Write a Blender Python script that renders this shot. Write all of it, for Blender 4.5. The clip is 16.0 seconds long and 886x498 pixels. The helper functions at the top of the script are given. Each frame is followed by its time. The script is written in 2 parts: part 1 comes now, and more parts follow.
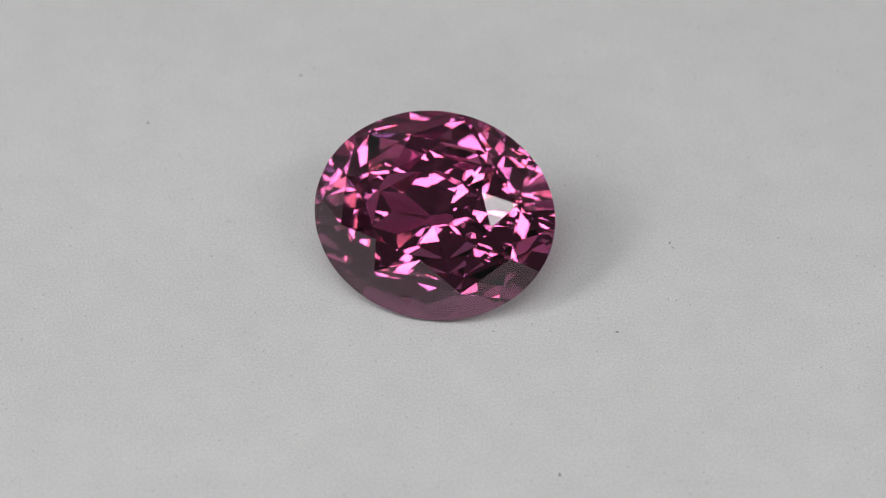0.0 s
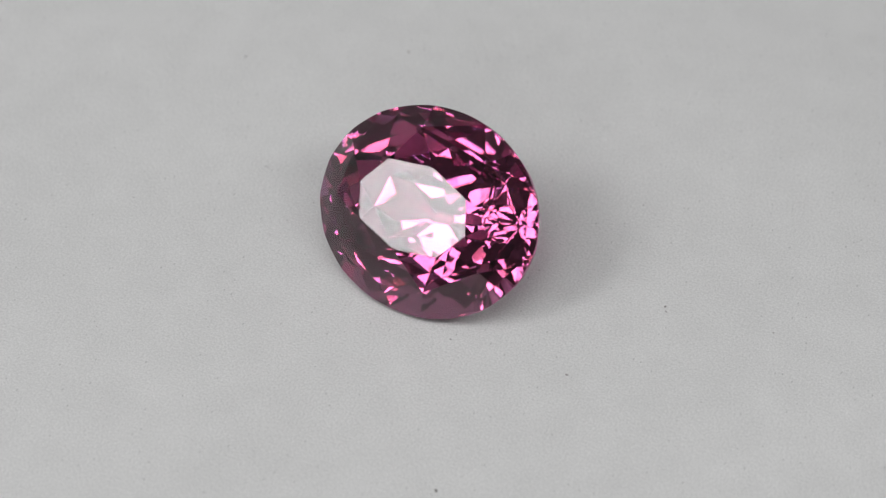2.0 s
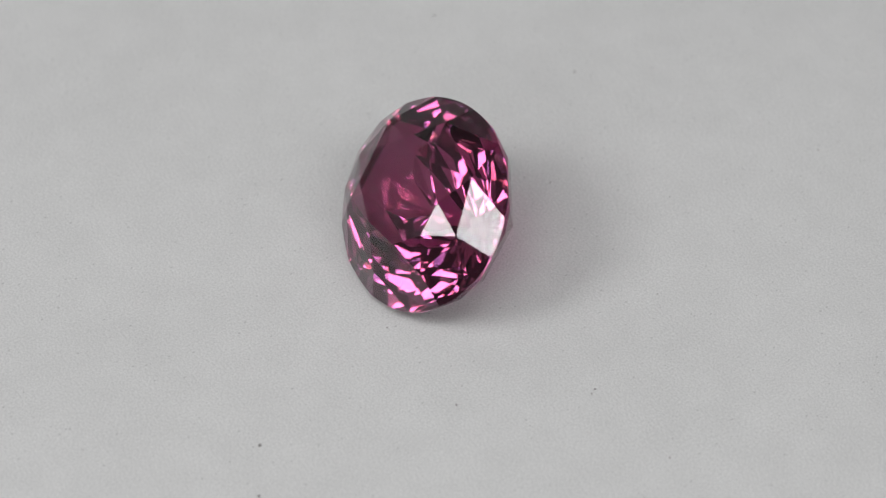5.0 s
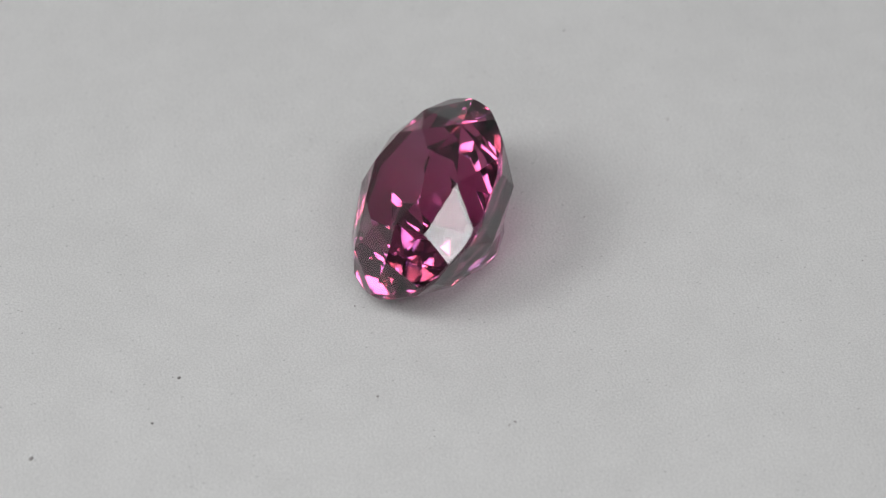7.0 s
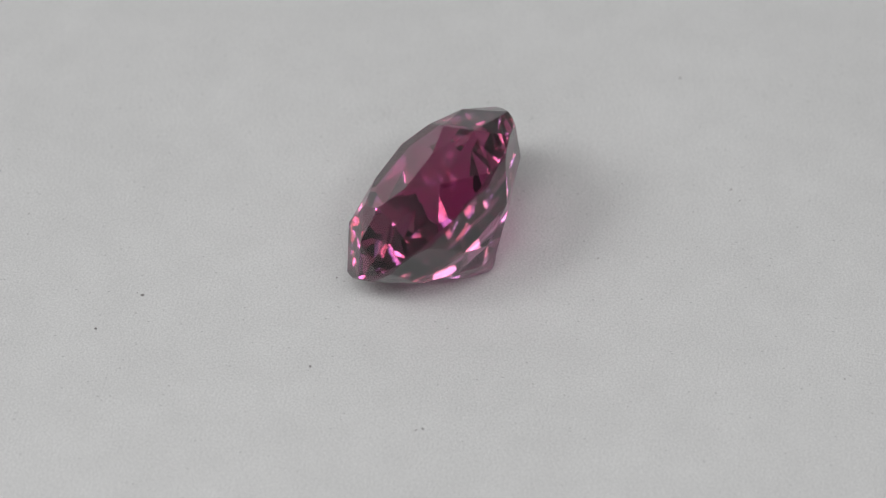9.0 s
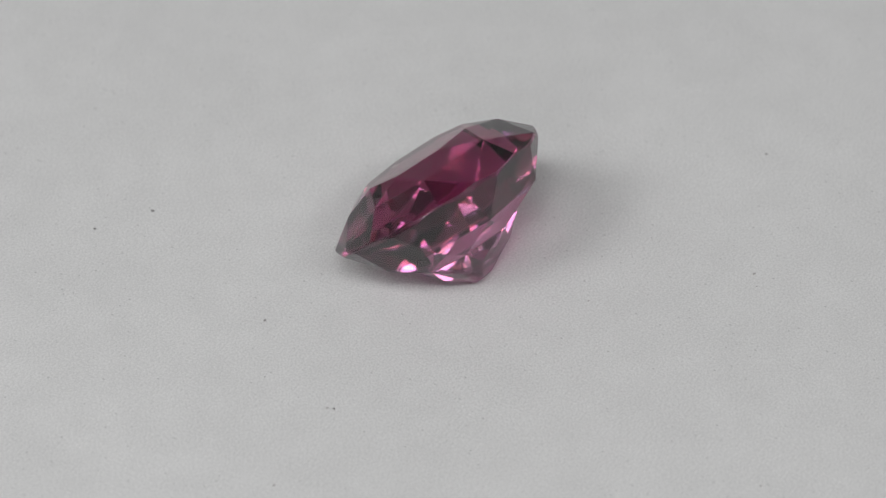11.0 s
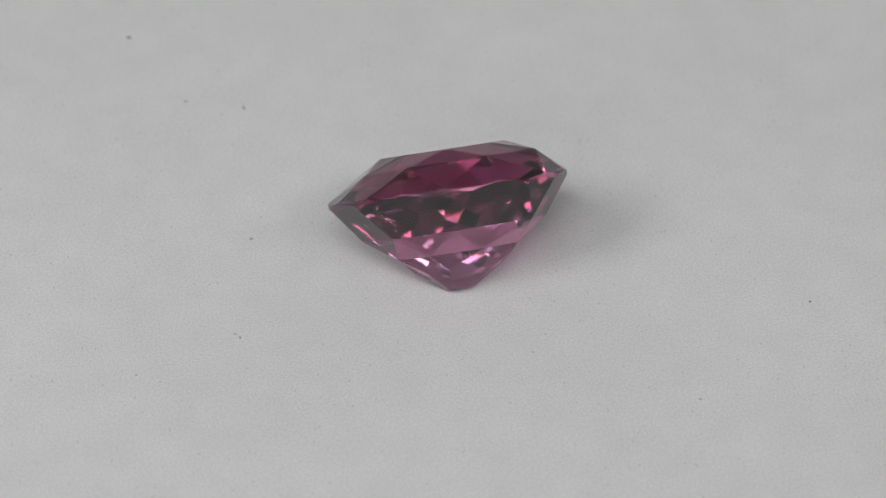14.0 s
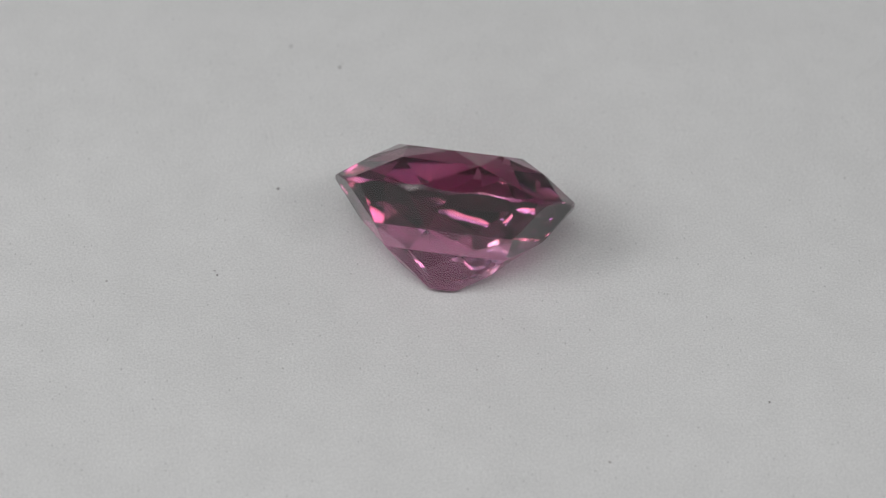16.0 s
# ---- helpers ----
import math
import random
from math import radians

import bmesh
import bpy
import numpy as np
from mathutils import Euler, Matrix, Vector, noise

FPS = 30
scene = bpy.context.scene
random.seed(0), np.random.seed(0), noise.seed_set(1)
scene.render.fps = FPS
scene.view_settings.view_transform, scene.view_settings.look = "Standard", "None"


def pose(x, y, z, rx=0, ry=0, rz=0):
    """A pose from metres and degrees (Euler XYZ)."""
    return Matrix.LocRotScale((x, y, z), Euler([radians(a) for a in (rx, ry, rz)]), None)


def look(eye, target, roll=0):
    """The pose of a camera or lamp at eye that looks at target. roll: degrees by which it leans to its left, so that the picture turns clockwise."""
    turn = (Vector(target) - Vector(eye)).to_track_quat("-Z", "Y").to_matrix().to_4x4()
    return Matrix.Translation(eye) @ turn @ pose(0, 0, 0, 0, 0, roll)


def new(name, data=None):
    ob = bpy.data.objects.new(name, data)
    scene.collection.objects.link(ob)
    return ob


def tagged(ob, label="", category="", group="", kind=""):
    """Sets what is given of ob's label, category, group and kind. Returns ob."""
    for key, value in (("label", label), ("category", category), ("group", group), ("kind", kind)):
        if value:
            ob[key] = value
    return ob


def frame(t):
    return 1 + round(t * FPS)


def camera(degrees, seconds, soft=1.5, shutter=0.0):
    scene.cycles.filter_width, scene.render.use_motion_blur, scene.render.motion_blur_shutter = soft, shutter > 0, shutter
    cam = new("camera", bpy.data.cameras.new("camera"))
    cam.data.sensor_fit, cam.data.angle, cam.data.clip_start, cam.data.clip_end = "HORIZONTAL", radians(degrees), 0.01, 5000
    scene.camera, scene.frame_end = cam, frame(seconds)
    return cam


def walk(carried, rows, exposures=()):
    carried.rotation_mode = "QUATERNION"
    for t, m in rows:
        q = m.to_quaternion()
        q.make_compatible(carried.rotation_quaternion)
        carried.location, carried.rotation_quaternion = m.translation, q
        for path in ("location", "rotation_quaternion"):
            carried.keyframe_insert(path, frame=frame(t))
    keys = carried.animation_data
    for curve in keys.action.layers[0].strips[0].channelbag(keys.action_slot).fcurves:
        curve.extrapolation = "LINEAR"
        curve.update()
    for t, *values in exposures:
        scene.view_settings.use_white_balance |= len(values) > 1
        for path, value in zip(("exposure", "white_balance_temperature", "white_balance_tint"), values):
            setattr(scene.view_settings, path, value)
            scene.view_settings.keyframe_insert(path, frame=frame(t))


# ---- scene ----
MM = 0.001
SPIN = 11.21            # degrees a second, clockwise from above
AXIS = (0.075 * MM, -0.615 * MM)


def spun(seconds_, step=0.5):
    """Rows of a steady turn about the turntable's axis."""
    n = int(round(seconds_ / step))
    return [(i * step, pose(AXIS[0], AXIS[1], 0, 0, 0, -SPIN * i * step)) for i in range(n + 1)]


# ---- camera ----
FOV = 15.94
ELEV = radians(45.647)
DIST = 150 * MM
EYE = (0, -DIST * math.cos(ELEV), DIST * math.sin(ELEV))
cam = camera(FOV, 16.0, soft=1.2)
cam.data.dof.use_dof = True
cam.data.dof.focus_distance = 0.147
cam.data.dof.aperture_fstop = 55
still = look(EYE, (0, 0, 0), roll=0.383)
walk(cam, [(0.0, still), (16.0, still)], exposures=[(0.0, 0.0), (8.0, -0.01), (12.0, -0.05), (16.0, -0.09)])

# ---- light ----
world = bpy.data.worlds.new("studio")
world.use_nodes = True
scene.world = world
wb = world.node_tree.nodes["Background"]
wb.inputs[0].default_value = (1, 1, 1, 1)
wb.inputs[1].default_value = 0.055
POWER = 7.95        # of the softboxes' cloth


# ---- materials ----
def material(name):
    m = bpy.data.materials.new(name)
    m.use_nodes = True
    return m, m.node_tree.nodes, m.node_tree.links, m.node_tree.nodes["Principled BSDF"]


def add(nodes, kind, **inputs):
    n = nodes.new(kind)
    for k, v in inputs.items():
        n.inputs[k].default_value = v
    return n


def paper_material():
    m, nodes, links, b = material("grey_paper")
    co = nodes.new("ShaderNodeTexCoord")

    def noise_tex(scale, detail, rough=0.5):
        n = add(nodes, "ShaderNodeTexNoise", Scale=scale, Detail=detail, Roughness=rough)
        links.new(co.outputs["Object"], n.inputs["Vector"])
        return n.outputs["Fac"]

    def ramp(fac, p0, c0, p1, c1):
        r = nodes.new("ShaderNodeValToRGB")
        e = r.color_ramp.elements
        e[0].position, e[0].color = p0, (c0, c0, c0, 1)
        e[1].position, e[1].color = p1, (c1, c1, c1, 1)
        links.new(fac, r.inputs["Fac"])
        return r.outputs["Color"]

    def times(x, y):
        mix = nodes.new("ShaderNodeMix")
        mix.data_type, mix.blend_type = "RGBA", "MULTIPLY"
        mix.inputs[0].default_value = 1
        links.new(x, mix.inputs[6])
        links.new(y, mix.inputs[7])
        return mix.outputs[2]

    fine = noise_tex(9500.0, 6.0, 0.8)
    patches = noise_tex(520.0, 3.0)
    wide = noise_tex(75.0, 4.0)
    flecks = add(nodes, "ShaderNodeTexVoronoi", Scale=2600.0, Randomness=1.0)
    links.new(co.outputs["Object"], flecks.inputs["Vector"])
    colour = times(ramp(fine, 0.3, 0.60, 0.7, 0.96), ramp(patches, 0.3, 0.95, 0.7, 1.0))
    colour = times(colour, ramp(wide, 0.3, 0.95, 0.7, 1.0))
    colour = times(colour, ramp(flecks.outputs["Distance"], 0.04, 0.84, 0.12, 1.0))
    # stray dark and bright fibres
    for scale, lo, hi in ((2000.0, 0.70, 1.0), (1700.0, 1.0, 0.93)):
        fibre = add(nodes, "ShaderNodeTexVoronoi", Scale=scale, Randomness=1.0)
        warp = nodes.new("ShaderNodeMapping")
        warp.inputs["Rotation"].default_value = (0, 0, scale)
        warp.inputs["Scale"].default_value = (1.0, 0.55, 1.0)
        links.new(co.outputs["Object"], warp.inputs["Vector"])
        links.new(warp.outputs["Vector"], fibre.inputs["Vector"])
        colour = times(colour, ramp(fibre.outputs["Distance"], 0.05, lo, 0.09, hi))
    links.new(colour, b.inputs["Base Color"])
    b.inputs["Roughness"].default_value = 0.8
    bump = add(nodes, "ShaderNodeBump", Strength=0.6, Distance=0.00005)
    links.new(fine, bump.inputs["Height"])
    links.new(bump.outputs["Normal"], b.inputs["Normal"])
    return m


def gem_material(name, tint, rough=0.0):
    """Colour is taken up where light passes the surface, a tint per facet standing in for absorption inside: deep on
    the crown, pale low on the pavilion.
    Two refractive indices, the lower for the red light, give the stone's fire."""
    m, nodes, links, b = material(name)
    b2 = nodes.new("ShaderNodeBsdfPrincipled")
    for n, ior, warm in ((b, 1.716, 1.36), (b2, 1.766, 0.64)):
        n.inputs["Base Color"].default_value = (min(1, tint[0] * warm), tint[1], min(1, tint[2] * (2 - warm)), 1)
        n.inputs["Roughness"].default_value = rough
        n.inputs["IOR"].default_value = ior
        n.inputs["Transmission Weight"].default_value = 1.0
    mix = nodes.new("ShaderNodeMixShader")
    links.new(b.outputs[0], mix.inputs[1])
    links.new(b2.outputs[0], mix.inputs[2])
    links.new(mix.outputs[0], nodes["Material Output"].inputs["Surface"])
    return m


def softbox_material(w, h, power):
    """Cloth lit from behind, brightest in the middle, falling off towards the seams."""
    m, nodes, links, b = material("softbox_cloth")
    co = nodes.new("ShaderNodeTexCoord")
    mp = nodes.new("ShaderNodeMapping")
    mp.inputs["Scale"].default_value = (0.8 / w, 0.8 / h, 1)
    grad = nodes.new("ShaderNodeTexGradient")
    grad.gradient_type = "SPHERICAL"
    links.new(co.outputs["Object"], mp.inputs["Vector"])
    links.new(mp.outputs["Vector"], grad.inputs["Vector"])
    mul = nodes.new("ShaderNodeMath")
    mul.operation = "MULTIPLY_ADD"
    mul.inputs[1].default_value, mul.inputs[2].default_value = POWER * power * 0.7, POWER * power * 0.65
    links.new(grad.outputs["Fac"], mul.inputs[0])
    b.inputs["Base Color"].default_value = (0.8, 0.8, 0.8, 1)
    b.inputs["Emission Color"].default_value = (1, 1, 1, 1)
    links.new(mul.outputs[0], b.inputs["Emission Strength"])
    return m


PAPER = paper_material()
# one stone colour; facet tints paint in how dark its light paths look
LONG_PATH_TINT = gem_material("gem_long_path_tint", (0.41, 0.068, 0.185))
# darkest: the shade of total reflection under the girdle, put into the tint
SHADED_TINT = gem_material("gem_shaded_tint", (0.13, 0.026, 0.058))
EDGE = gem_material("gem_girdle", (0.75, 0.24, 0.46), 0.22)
SHORT_PATH_TINT = gem_material("gem_short_path_tint", (1.0, 0.36, 0.66))
DUST, _n, _l, _b = material("dust")
_b.inputs["Base Color"].default_value = (0.16, 0.15, 0.15, 1)
_b.inputs["Roughness"].default_value = 0.9
_r = _n.new("ShaderNodeNewGeometry")
_c = _n.new("ShaderNodeValToRGB")
_c.color_ramp.elements[0].color, _c.color_ramp.elements[1].color = (0.16, 0.15, 0.15, 1), (0.42, 0.40, 0.40, 1)
_l.new(_r.outputs["Random Per Island"], _c.inputs["Fac"])
_l.new(_c.outputs["Color"], _b.inputs["Base Color"])
DARK, _n, _l, _b = material("black_cloth")
_b.inputs["Base Color"].default_value = (0.02, 0.02, 0.02, 1)
_b.inputs["Roughness"].default_value = 0.9


def mesh_object(name, verts, faces, mat, parent=None, label=""):
    me = bpy.data.meshes.new(name)
    me.from_pydata([tuple(v) for v in verts], [], faces)
    me.update()
    me.materials.append(mat)
    ob = new(name, me)
    ob.parent = parent
    return tagged(ob, label=label)


# ---- turntable ----
def turntable():
    bm = bmesh.new()
    bmesh.ops.create_cone(bm, cap_ends=True, segments=128, radius1=0.16, radius2=0.16, depth=0.006)
    bmesh.ops.translate(bm, verts=bm.verts, vec=(0, 0, -0.003))
    me = bpy.data.meshes.new("turntable")
    bm.to_mesh(me)
    bm.free()
    me.materials.append(PAPER)
    return tagged(new("turntable", me), "matt light grey paper-covered turntable, slightly dusty", "turntable", kind="structure")


table_disc = turntable()


# ---- studio ----
def backdrop():
    """A sweep of the same grey paper that rises behind the turntable."""
    bm = bmesh.new()
    r0, r1, n, m = 0.17, 0.10, 48, 14
    rows = []
    for i in range(n + 1):
        a = radians(-93 + 186 * i / n)
        prof = [(r0 - 0.0, -0.004)] + [(r0 + r1 * math.sin(t), r1 * (1 - math.cos(t)) - 0.004) for t in [math.pi / 2 * k / m for k in range(1, m + 1)]] + [(r0 + r1, 0.36)]
        rows.append([bm.verts.new((math.sin(a) * r, math.cos(a) * r, z)) for r, z in prof])
    for i in range(n):
        for k in range(len(rows[0]) - 1):
            bm.faces.new((rows[i][k], rows[i + 1][k], rows[i + 1][k + 1], rows[i][k + 1]))
    for f in bm.faces:
        f.smooth = True
    bmesh.ops.solidify(bm, geom=bm.faces[:], thickness=0.001)
    me = bpy.data.meshes.new("backdrop")
    bm.to_mesh(me)
    bm.free()
    me.materials.append(PAPER)
    return tagged(new("backdrop", me), "seamless light grey paper sweep behind the turntable", "backdrop", kind="structure")


def desk():
    bm = bmesh.new()
    bmesh.ops.create_cube(bm, size=1)
    bmesh.ops.scale(bm, verts=bm.verts[:], vec=(1.6, 1.6, 0.03))
    bmesh.ops.translate(bm, verts=bm.verts[:], vec=(0, 0, -0.021))
    bmesh.ops.bevel(bm, geom=bm.edges[:], offset=0.003, segments=2, affect="EDGES")
    me = bpy.data.meshes.new("ground")
    bm.to_mesh(me)
    bm.free()
    me.materials.append(PAPER)
    return tagged(new("ground", me), "light grey table top under the turntable", "table top", kind="structure")


def softbox(az, el, dist, w, h, power=1.0, roll=0.0):
    """A glowing cloth front, a tapered black housing and a stand; az from the far side, el above the table."""
    a, e = radians(az), radians(el)
    at = Vector((math.sin(a) * math.cos(e), math.cos(a) * math.cos(e), math.sin(e))) * dist
    root = tagged(new("softbox"), "black softbox with a white glowing front cloth on a stand", "studio light", group="studio lights")
    m = look(at, (0, 0, 0.003), roll)
    root.matrix_basis = m
    w, h = w / 2, h / 2
    me = bpy.data.meshes.new("diffuser")
    bm = bmesh.new()
    bmesh.ops.create_grid(bm, x_segments=1, y_segments=1, size=1)
    bmesh.ops.scale(bm, verts=bm.verts[:], vec=(w, h, 1))
    bmesh.ops.reverse_faces(bm, faces=bm.faces[:])
    bm.to_mesh(me)
    bm.free()
    me.materials.append(softbox_material(w, h, power))
    d = new("diffuser", me)
    d.parent = root
    tagged(d, "white diffuser cloth")
    k = 0.35
    vs = [(-w, -h, .002), (w, -h, .002), (w, h, .002), (-w, h, .002), (-w * k, -h * k, .07), (w * k, -h * k, .07), (w * k, h * k, .07), (-w * k, h * k, .07)]
    mesh_object("housing", vs, [(0, 1, 5, 4), (1, 2, 6, 5), (2, 3, 7, 6), (3, 0, 4, 7), (4, 5, 6, 7)], DARK, root, "black cloth housing")
    foot = m @ Vector((0, 0, .06))
    out = Vector((foot.x, foot.y, 0)).normalized() * 0.03
    p = [foot, Vector((foot.x + out.x, foot.y + out.y, foot.z - 0.02)), Vector((foot.x + out.x, foot.y + out.y, -0.006))]
    inv = m.inverted()
    cu = bpy.data.curves.new("stand", "CURVE")
    cu.dimensions, cu.bevel_depth, cu.bevel_resolution = "3D", 0.006, 3
    sp = cu.splines.new("POLY")
    sp.points.add(2)
    for q, v in zip(sp.points, p):
        q.co = (*(inv @ v), 1)
    cu.materials.append(DARK)
    st = new("stand", cu)
    st.parent = root
    tagged(st, "thin black metal stand")
    return root


backdrop()
desk()
softbox(-118, 46.5, 0.40, 0.136, 0.16, 0.97)
softbox(136.5, 48.6, 0.42, 0.235, 0.058, 0.92, -17)
softbox(-168, 61.5, 0.42, 0.21, 0.10, 1.0)
softbox(-158, 29.5, 0.40, 0.10, 0.045)
softbox(175, 30, 0.40, 0.045, 0.045)


# ---- gemstone ----
# Millimetres. x runs along the stone's long axis, z out of its table; the stone is a little lopsided.
HALF_LONG, HALF_SHORT, SHEAR, SKEW = 5.532, 4.905, -0.103, -0.010
TABLE_Z = 1.757
G_END, G_SIDE, M_DIAG = 0.380, 1.08, 0.72
CULET = (-0.02, -0.17, -4.77)
UPPER_RING = (0.798, 0.809, -1.97, (0.958, 1.03), (0.974, 0.86))   # of the pavilion: scale, level, and how much it bulges to each side
LOWER_RING = (0.540, 0.473, -3.02, (0.987, 1.04), (1.036, 0.87))
KEEL_RING = (0.385, 0.340, -3.80, (0.987, 1.03), (1.036, 0.81))
CORNER = -0.20
STONE_DROP = -0.277     # down to the paper
TABLE = [(-2.738, 0.916), (-1.358, 2.113), (0.854, 1.945), (2.594, 0.678), (2.624, -0.985), (1.251, -2.125), (-0.913, -1.993), (-2.681, -0.774)]
STAR_TIPS = [(-3.40, 2.33, 1.17), (0.0, 3.78, 1.18), (3.24, 2.44, 1.18), (4.0, -0.108, 1.09), (3.08, -2.52, 1.05), (0.45, -3.78, 1.2), (-3.2, -2.21, 1.2), (-4.19, 0.15, 1.12)]
ANG_G = [math.pi - G_END, math.pi - G_SIDE, G_SIDE, G_END, -G_END, -G_SIDE, G_SIDE - math.pi, G_END - math.pi]
ANG_R = [math.pi - 0.36, math.pi - 0.95, 0.95, 0.36, -0.36, -0.95, 0.95 - math.pi, 0.36 - math.pi]
ANG_M = [math.pi - M_DIAG, math.pi / 2, M_DIAG, 0, -M_DIAG, -math.pi / 2, M_DIAG - math.pi, math.pi]


def leaned(x, y, z):
    return Vector((x + SHEAR * y, y, z))


def on_oval(th, sa=1.0, sb=1.0, z=0.0):
    """A point of the outline, scaled, at the level z; deeper rings drift towards the off-centre culet."""
    x, y = sa * HALF_LONG * math.cos(th), sb * HALF_SHORT * math.sin(th)
    x, y = x * math.cos(SKEW) - y * math.sin(SKEW), x * math.sin(SKEW) + y * math.cos(SKEW)
    k = z / -4.8 if z < 0 else 0
    return x, y, z, k


def ring(angles, sa, sb, z, plus=(1, 1), minus=(1, 1)):
    out = []
    for th in angles:
        x, y, _, k = on_oval(th, sa, sb, z)
        x *= plus[0] if x > 0 else minus[0]
        y *= plus[1] if y > 0 else minus[1]
        out.append(leaned(x + CULET[0] * k, y + CULET[1] * k, z))
    return out


def level_on(plane, p):
    """The height of a plane (point, normal) at the place of p."""
    a, no = plane
    return a.z - ((p.x - a.x) * no.x + (p.y - a.y) * no.y) / no.z


def plane_of(a, b, c):
    return a, (b - a).cross(c - a).normalized()


def gem_facets():
    """Every facet as (part, its corners in order): crown, girdle, and a pavilion cut in steps."""
    V = [leaned(x, y, TABLE_Z) for x, y in TABLE]
    S = [leaned(*p) for p in STAR_TIPS]
    up, dn = Vector((0, 0, 0.05)), Vector((0, 0, -0.06))
    G, M = [p + up for p in ring(ANG_G, 1, 1, 0)], [p + up for p in ring(ANG_M, 1, 1, 0)]
    P = ring(ANG_G, *UPPER_RING)
    Q = ring(ANG_M, *LOWER_RING)
    R = ring(ANG_R, *KEEL_RING)
    C = ring(ANG_R, 0.12, 0.06, CULET[2])
    steep = [plane_of(p - up + dn, P[i], P[(i + 1) % 8]) for i, p in enumerate(M)]
    # where two steep planes meet at the level of the first step
    P = []
    for i in range(8):
        (a, na), (b, nb) = steep[i - 1], steep[i]
        m = Matrix((na, nb, Vector((0, 0, 1))))
        P.append(m.inverted() @ Vector((na.dot(a), nb.dot(b), UPPER_RING[2])))
    # a narrow facet takes off each corner
    steep += [plane_of(G[i] - up + Vector((0, 0, CORNER)), P[i], P[i] + M[i] - M[i - 1]) for i in range(8)]

    def rim(th):
        return ring([th], 1, 1, 0)[0]

    def lowest(th):
        p = rim(th)
        z = [level_on(q, p) for q in steep]
        k = max(range(16), key=lambda a: z[a])
        return k, z[k]

    # angles round the girdle, clockwise from above as the facets are numbered, with every corner among them
    full = 2 * math.pi
    marks = {round((math.pi - a) % full, 9) for a in ANG_G + ANG_M}
    marks |= {round(full * k / 120 + 0.003, 9) for k in range(120)}
    marks = sorted(marks)
    cusps = []
    for a, b in zip(marks, marks[1:] + [marks[0] + full]):
        ka, kb = lowest(math.pi - a)[0], lowest(math.pi - b)[0]
        if ka != kb:
            for _ in range(40):
                m = (a + b) / 2
                if lowest(math.pi - m)[0] == ka:
                    a = m
                else:
                    b = m
            cusps.append(a % full)
    marks = sorted(marks + cusps)
    n = len(marks)
    base = [rim(math.pi - a) for a in marks]
    low = [Vector((p.x, p.y, lowest(math.pi - a)[1])) for p, a in zip(base, marks)]
    owner = [lowest(math.pi - (a + b) / 2)[0] for a, b in zip(marks, marks[1:] + [marks[0] + full])]
    high = [None] * n
    faces = [("table_facet", V)]

    def arc(a, b):
        """Indices of the marks from one angle to another, both included."""
        a, b = round((math.pi - a) % full, 9), round((math.pi - b) % full, 9)
        i0, i1 = marks.index(a), marks.index(b)
        return [(i0 + k) % n for k in range((i1 - i0) % n + 1)]

    for i in range(8):
        j, h = (i + 1) % 8, (i - 1) % 8
        faces.append(("star_facet", [V[i], V[j], S[i]]))
        faces.append(("bezel_facet", [S[h], V[i], S[i]]))
        faces.append(("kite_facet", [S[h], S[i], G[i]]))
        for a, b, p, q in ((ANG_G[i], ANG_M[i], G[i], M[i]), (ANG_M[i], ANG_G[j], M[i], G[j])):
            pl = plane_of(S[i], p, q)
            run = arc(a, b)
            for k in run:
                high[k] = Vector((base[k].x, base[k].y, level_on(pl, base[k])))
            faces.append(("girdle_facet", [S[i]] + [high[k] for k in run]))
    for i in range(16):
        mine = [k for k in range(n) if owner[k] == i]
        if not mine:
            continue
        first = next(k for k in mine if owner[k - 1] != i)
        run = [low[(first + k) % n] for k in range(len(mine) + 1)]
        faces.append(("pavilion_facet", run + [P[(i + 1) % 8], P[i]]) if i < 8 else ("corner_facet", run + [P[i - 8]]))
    for i in range(8):
        j, h = (i + 1) % 8, (i - 1) % 8
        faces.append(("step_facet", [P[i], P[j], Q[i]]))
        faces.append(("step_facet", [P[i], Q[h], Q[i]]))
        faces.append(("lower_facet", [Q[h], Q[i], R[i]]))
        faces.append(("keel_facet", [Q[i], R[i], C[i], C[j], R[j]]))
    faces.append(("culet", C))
    for k in range(n):
        faces.append(("girdle", [low[k], low[(k + 1) % n], high[(k + 1) % n], high[k]]))
    return faces


# the tint of each facet group carries painted-in light loss, not its own colour
FACETS = {"table_facet": ("large flat polished table facet", LONG_PATH_TINT), "star_facet": ("small triangular star facet beside the table", LONG_PATH_TINT),
          "bezel_facet": ("polished triangular crown facet", LONG_PATH_TINT), "kite_facet": ("polished crown facet reaching the girdle", LONG_PATH_TINT),
          "girdle_facet": ("narrow crown facet along the girdle", LONG_PATH_TINT), "girdle": ("thin frosted girdle edge", EDGE),
          "pavilion_facet": ("steep facet under the girdle, tinted dark for its total reflection", SHADED_TINT), "corner_facet": ("narrow steep facet between two larger ones", SHADED_TINT), "step_facet": ("triangular step facet of the pavilion", SHORT_PATH_TINT),
          "lower_facet": ("small triangular facet low on the pavilion", SHORT_PATH_TINT), "keel_facet": ("kite-shaped facet at the culet, tinted paler for its short light path", SHORT_PATH_TINT), "culet": ("tiny blunt culet", SHORT_PATH_TINT)}


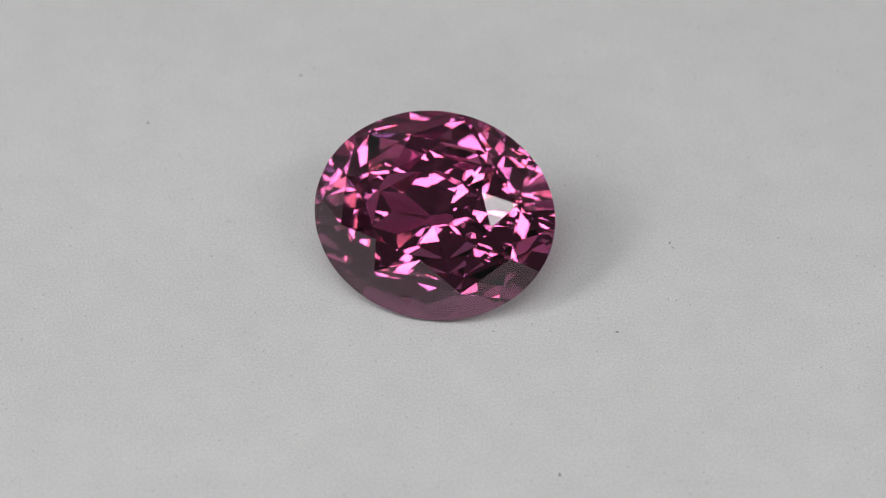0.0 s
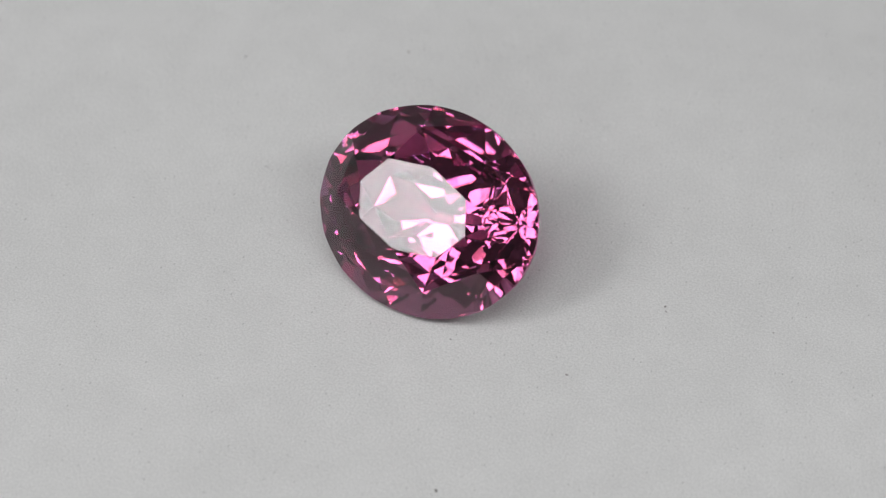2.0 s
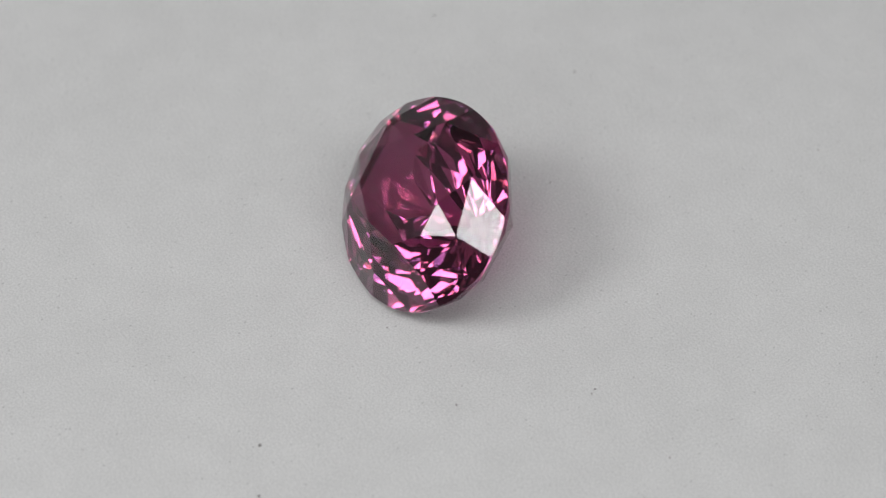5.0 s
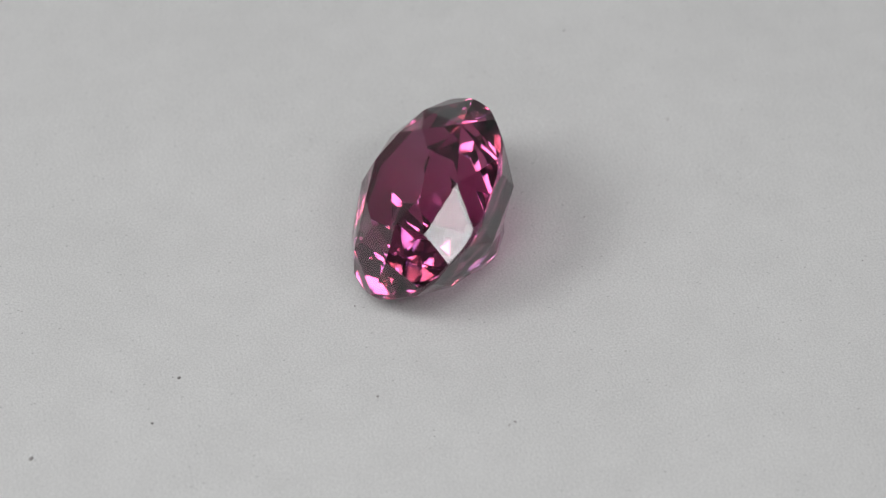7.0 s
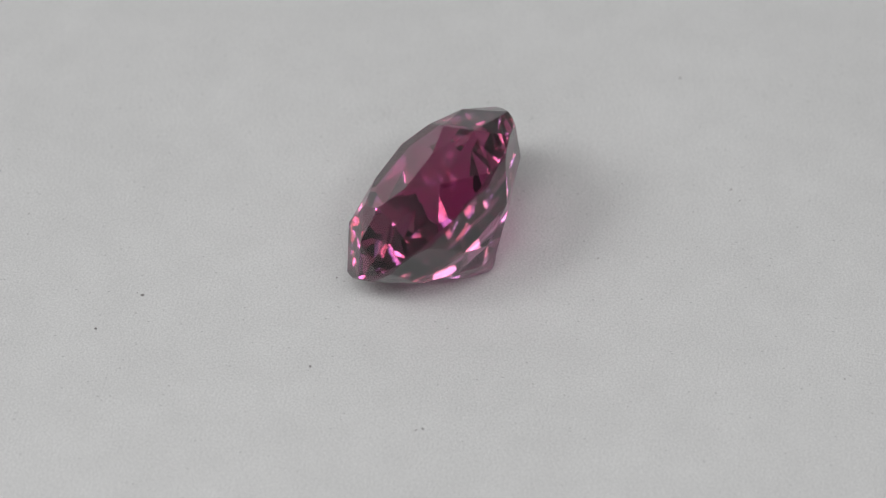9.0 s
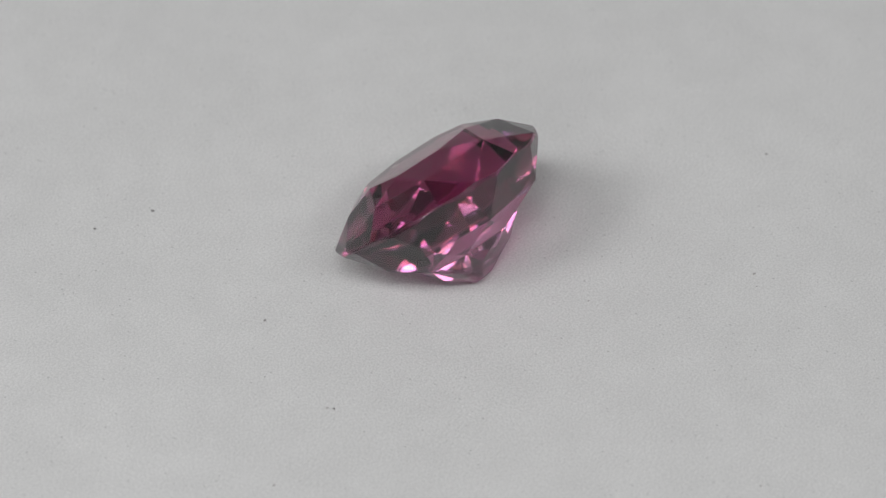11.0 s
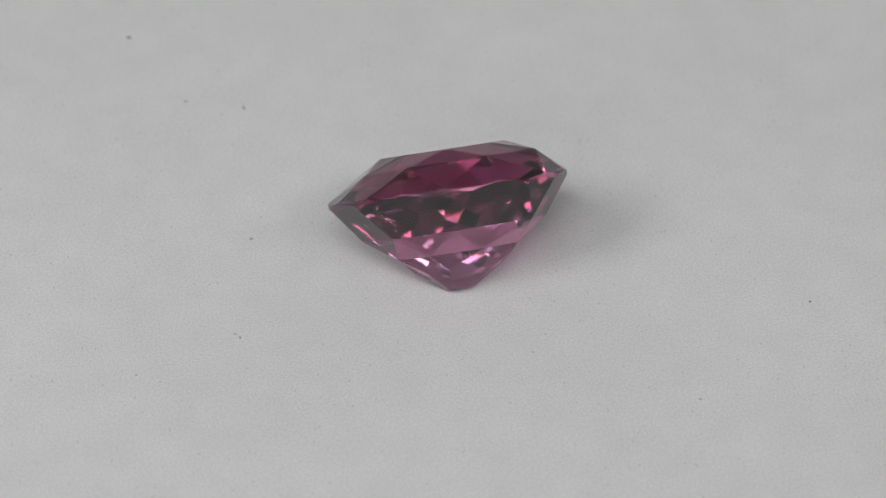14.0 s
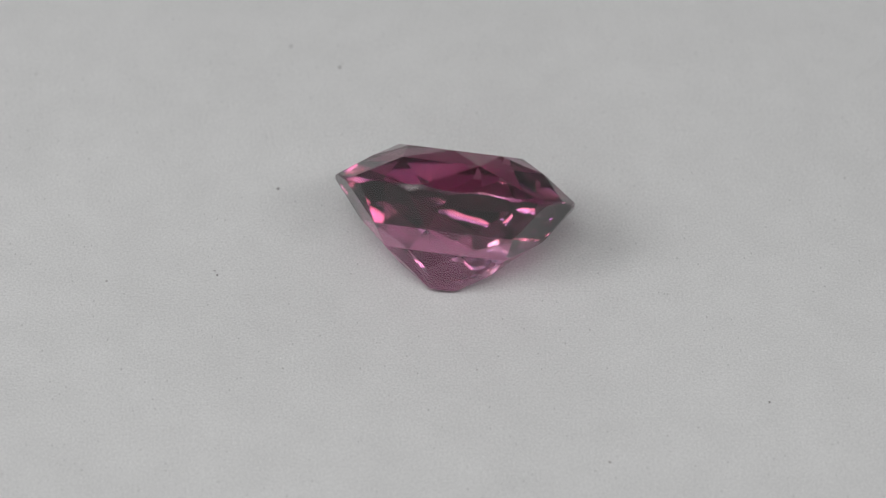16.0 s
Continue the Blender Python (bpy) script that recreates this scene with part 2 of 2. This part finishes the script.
def gemstone():
    root = tagged(new("gemstone"), "oval faceted purplish-pink gemstone lying tilted on grey paper", "gemstone")
    turn = (Matrix.Translation((-0.488, -0.877, 4.034)) @ Euler((0, 0, -0.177)).to_matrix().to_4x4()
            @ Euler((0.775, 0, 0)).to_matrix().to_4x4() @ Euler((0, 0, 0.274)).to_matrix().to_4x4())
    place = Matrix.Diagonal((MM, MM, MM, 1)) @ Matrix.Translation((0, 0, STONE_DROP)) @ turn
    heart = Vector((0, 0, -1.0))
    made = {}
    for kind, pts in gem_facets():
        mid = sum(pts, Vector()) / len(pts)
        across = sum(((a - mid).cross(b - mid) for a, b in zip(pts, pts[1:] + pts[:1])), Vector())
        if across.dot(mid - heart) < 0:
            pts = pts[::-1]
        if kind == "girdle":
            made.setdefault("girdle", []).append(pts)
        else:
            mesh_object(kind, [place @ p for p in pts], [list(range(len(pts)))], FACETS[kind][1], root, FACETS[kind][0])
    rim = made["girdle"]
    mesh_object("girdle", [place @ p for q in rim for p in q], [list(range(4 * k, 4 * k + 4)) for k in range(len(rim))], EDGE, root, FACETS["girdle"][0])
    return root


gem = gemstone()


# ---- dust ----
def dust():
    """Loose specks of dust and lint on the paper, which turn with it."""
    rng = random.Random(7)
    spots = [(10.83, 0.81, .13), (15.86, 1.49, .15), (-7.25, 12.68, .16), (-14.66, 9.14, .15), (-1.43, 7.11, .11), (8.72, -20.49, .26), (10.69, 1.10, .16),
             (8.0, -4.69, .15), (7.66, -14.93, .18), (5.16, -13.36, .17), (2.27, -4.71, .11)]
    for _ in range(110):
        a, r = rng.uniform(0, 2 * math.pi), 36 * math.sqrt(rng.uniform(0.02, 1))
        spots.append((r * math.cos(a), r * math.sin(a), rng.choice((.04, .05, .05, .06, .07, .09))))
    bm = bmesh.new()
    for x, y, d in spots:
        d *= 0.8
        m = Matrix.Translation((x * MM, y * MM, d * 0.2 * MM)) @ Matrix.Rotation(rng.uniform(0, 6.28), 4, "Z") @ Matrix.Diagonal((d * MM * rng.uniform(0.5, 0.8), d * MM * 0.45, d * MM * 0.3, 1))
        made = bmesh.ops.create_icosphere(bm, subdivisions=1, radius=1, matrix=m)
        for v in made["verts"]:
            v.co += Vector((rng.uniform(-1, 1), rng.uniform(-1, 1), rng.uniform(-0.5, 0.5))) * d * MM * 0.12
    me = bpy.data.meshes.new("dust")
    bm.to_mesh(me)
    bm.free()
    me.materials.append(DUST)
    return tagged(new("dust", me), "tiny dark specks of dust scattered on grey paper", "dust", kind="stuff")


specks = dust()


# ---- what moves ----
def motions():
    walk(table_disc, spun(16.0))
    walk(gem, spun(16.0))
    walk(specks, spun(16.0))


motions()
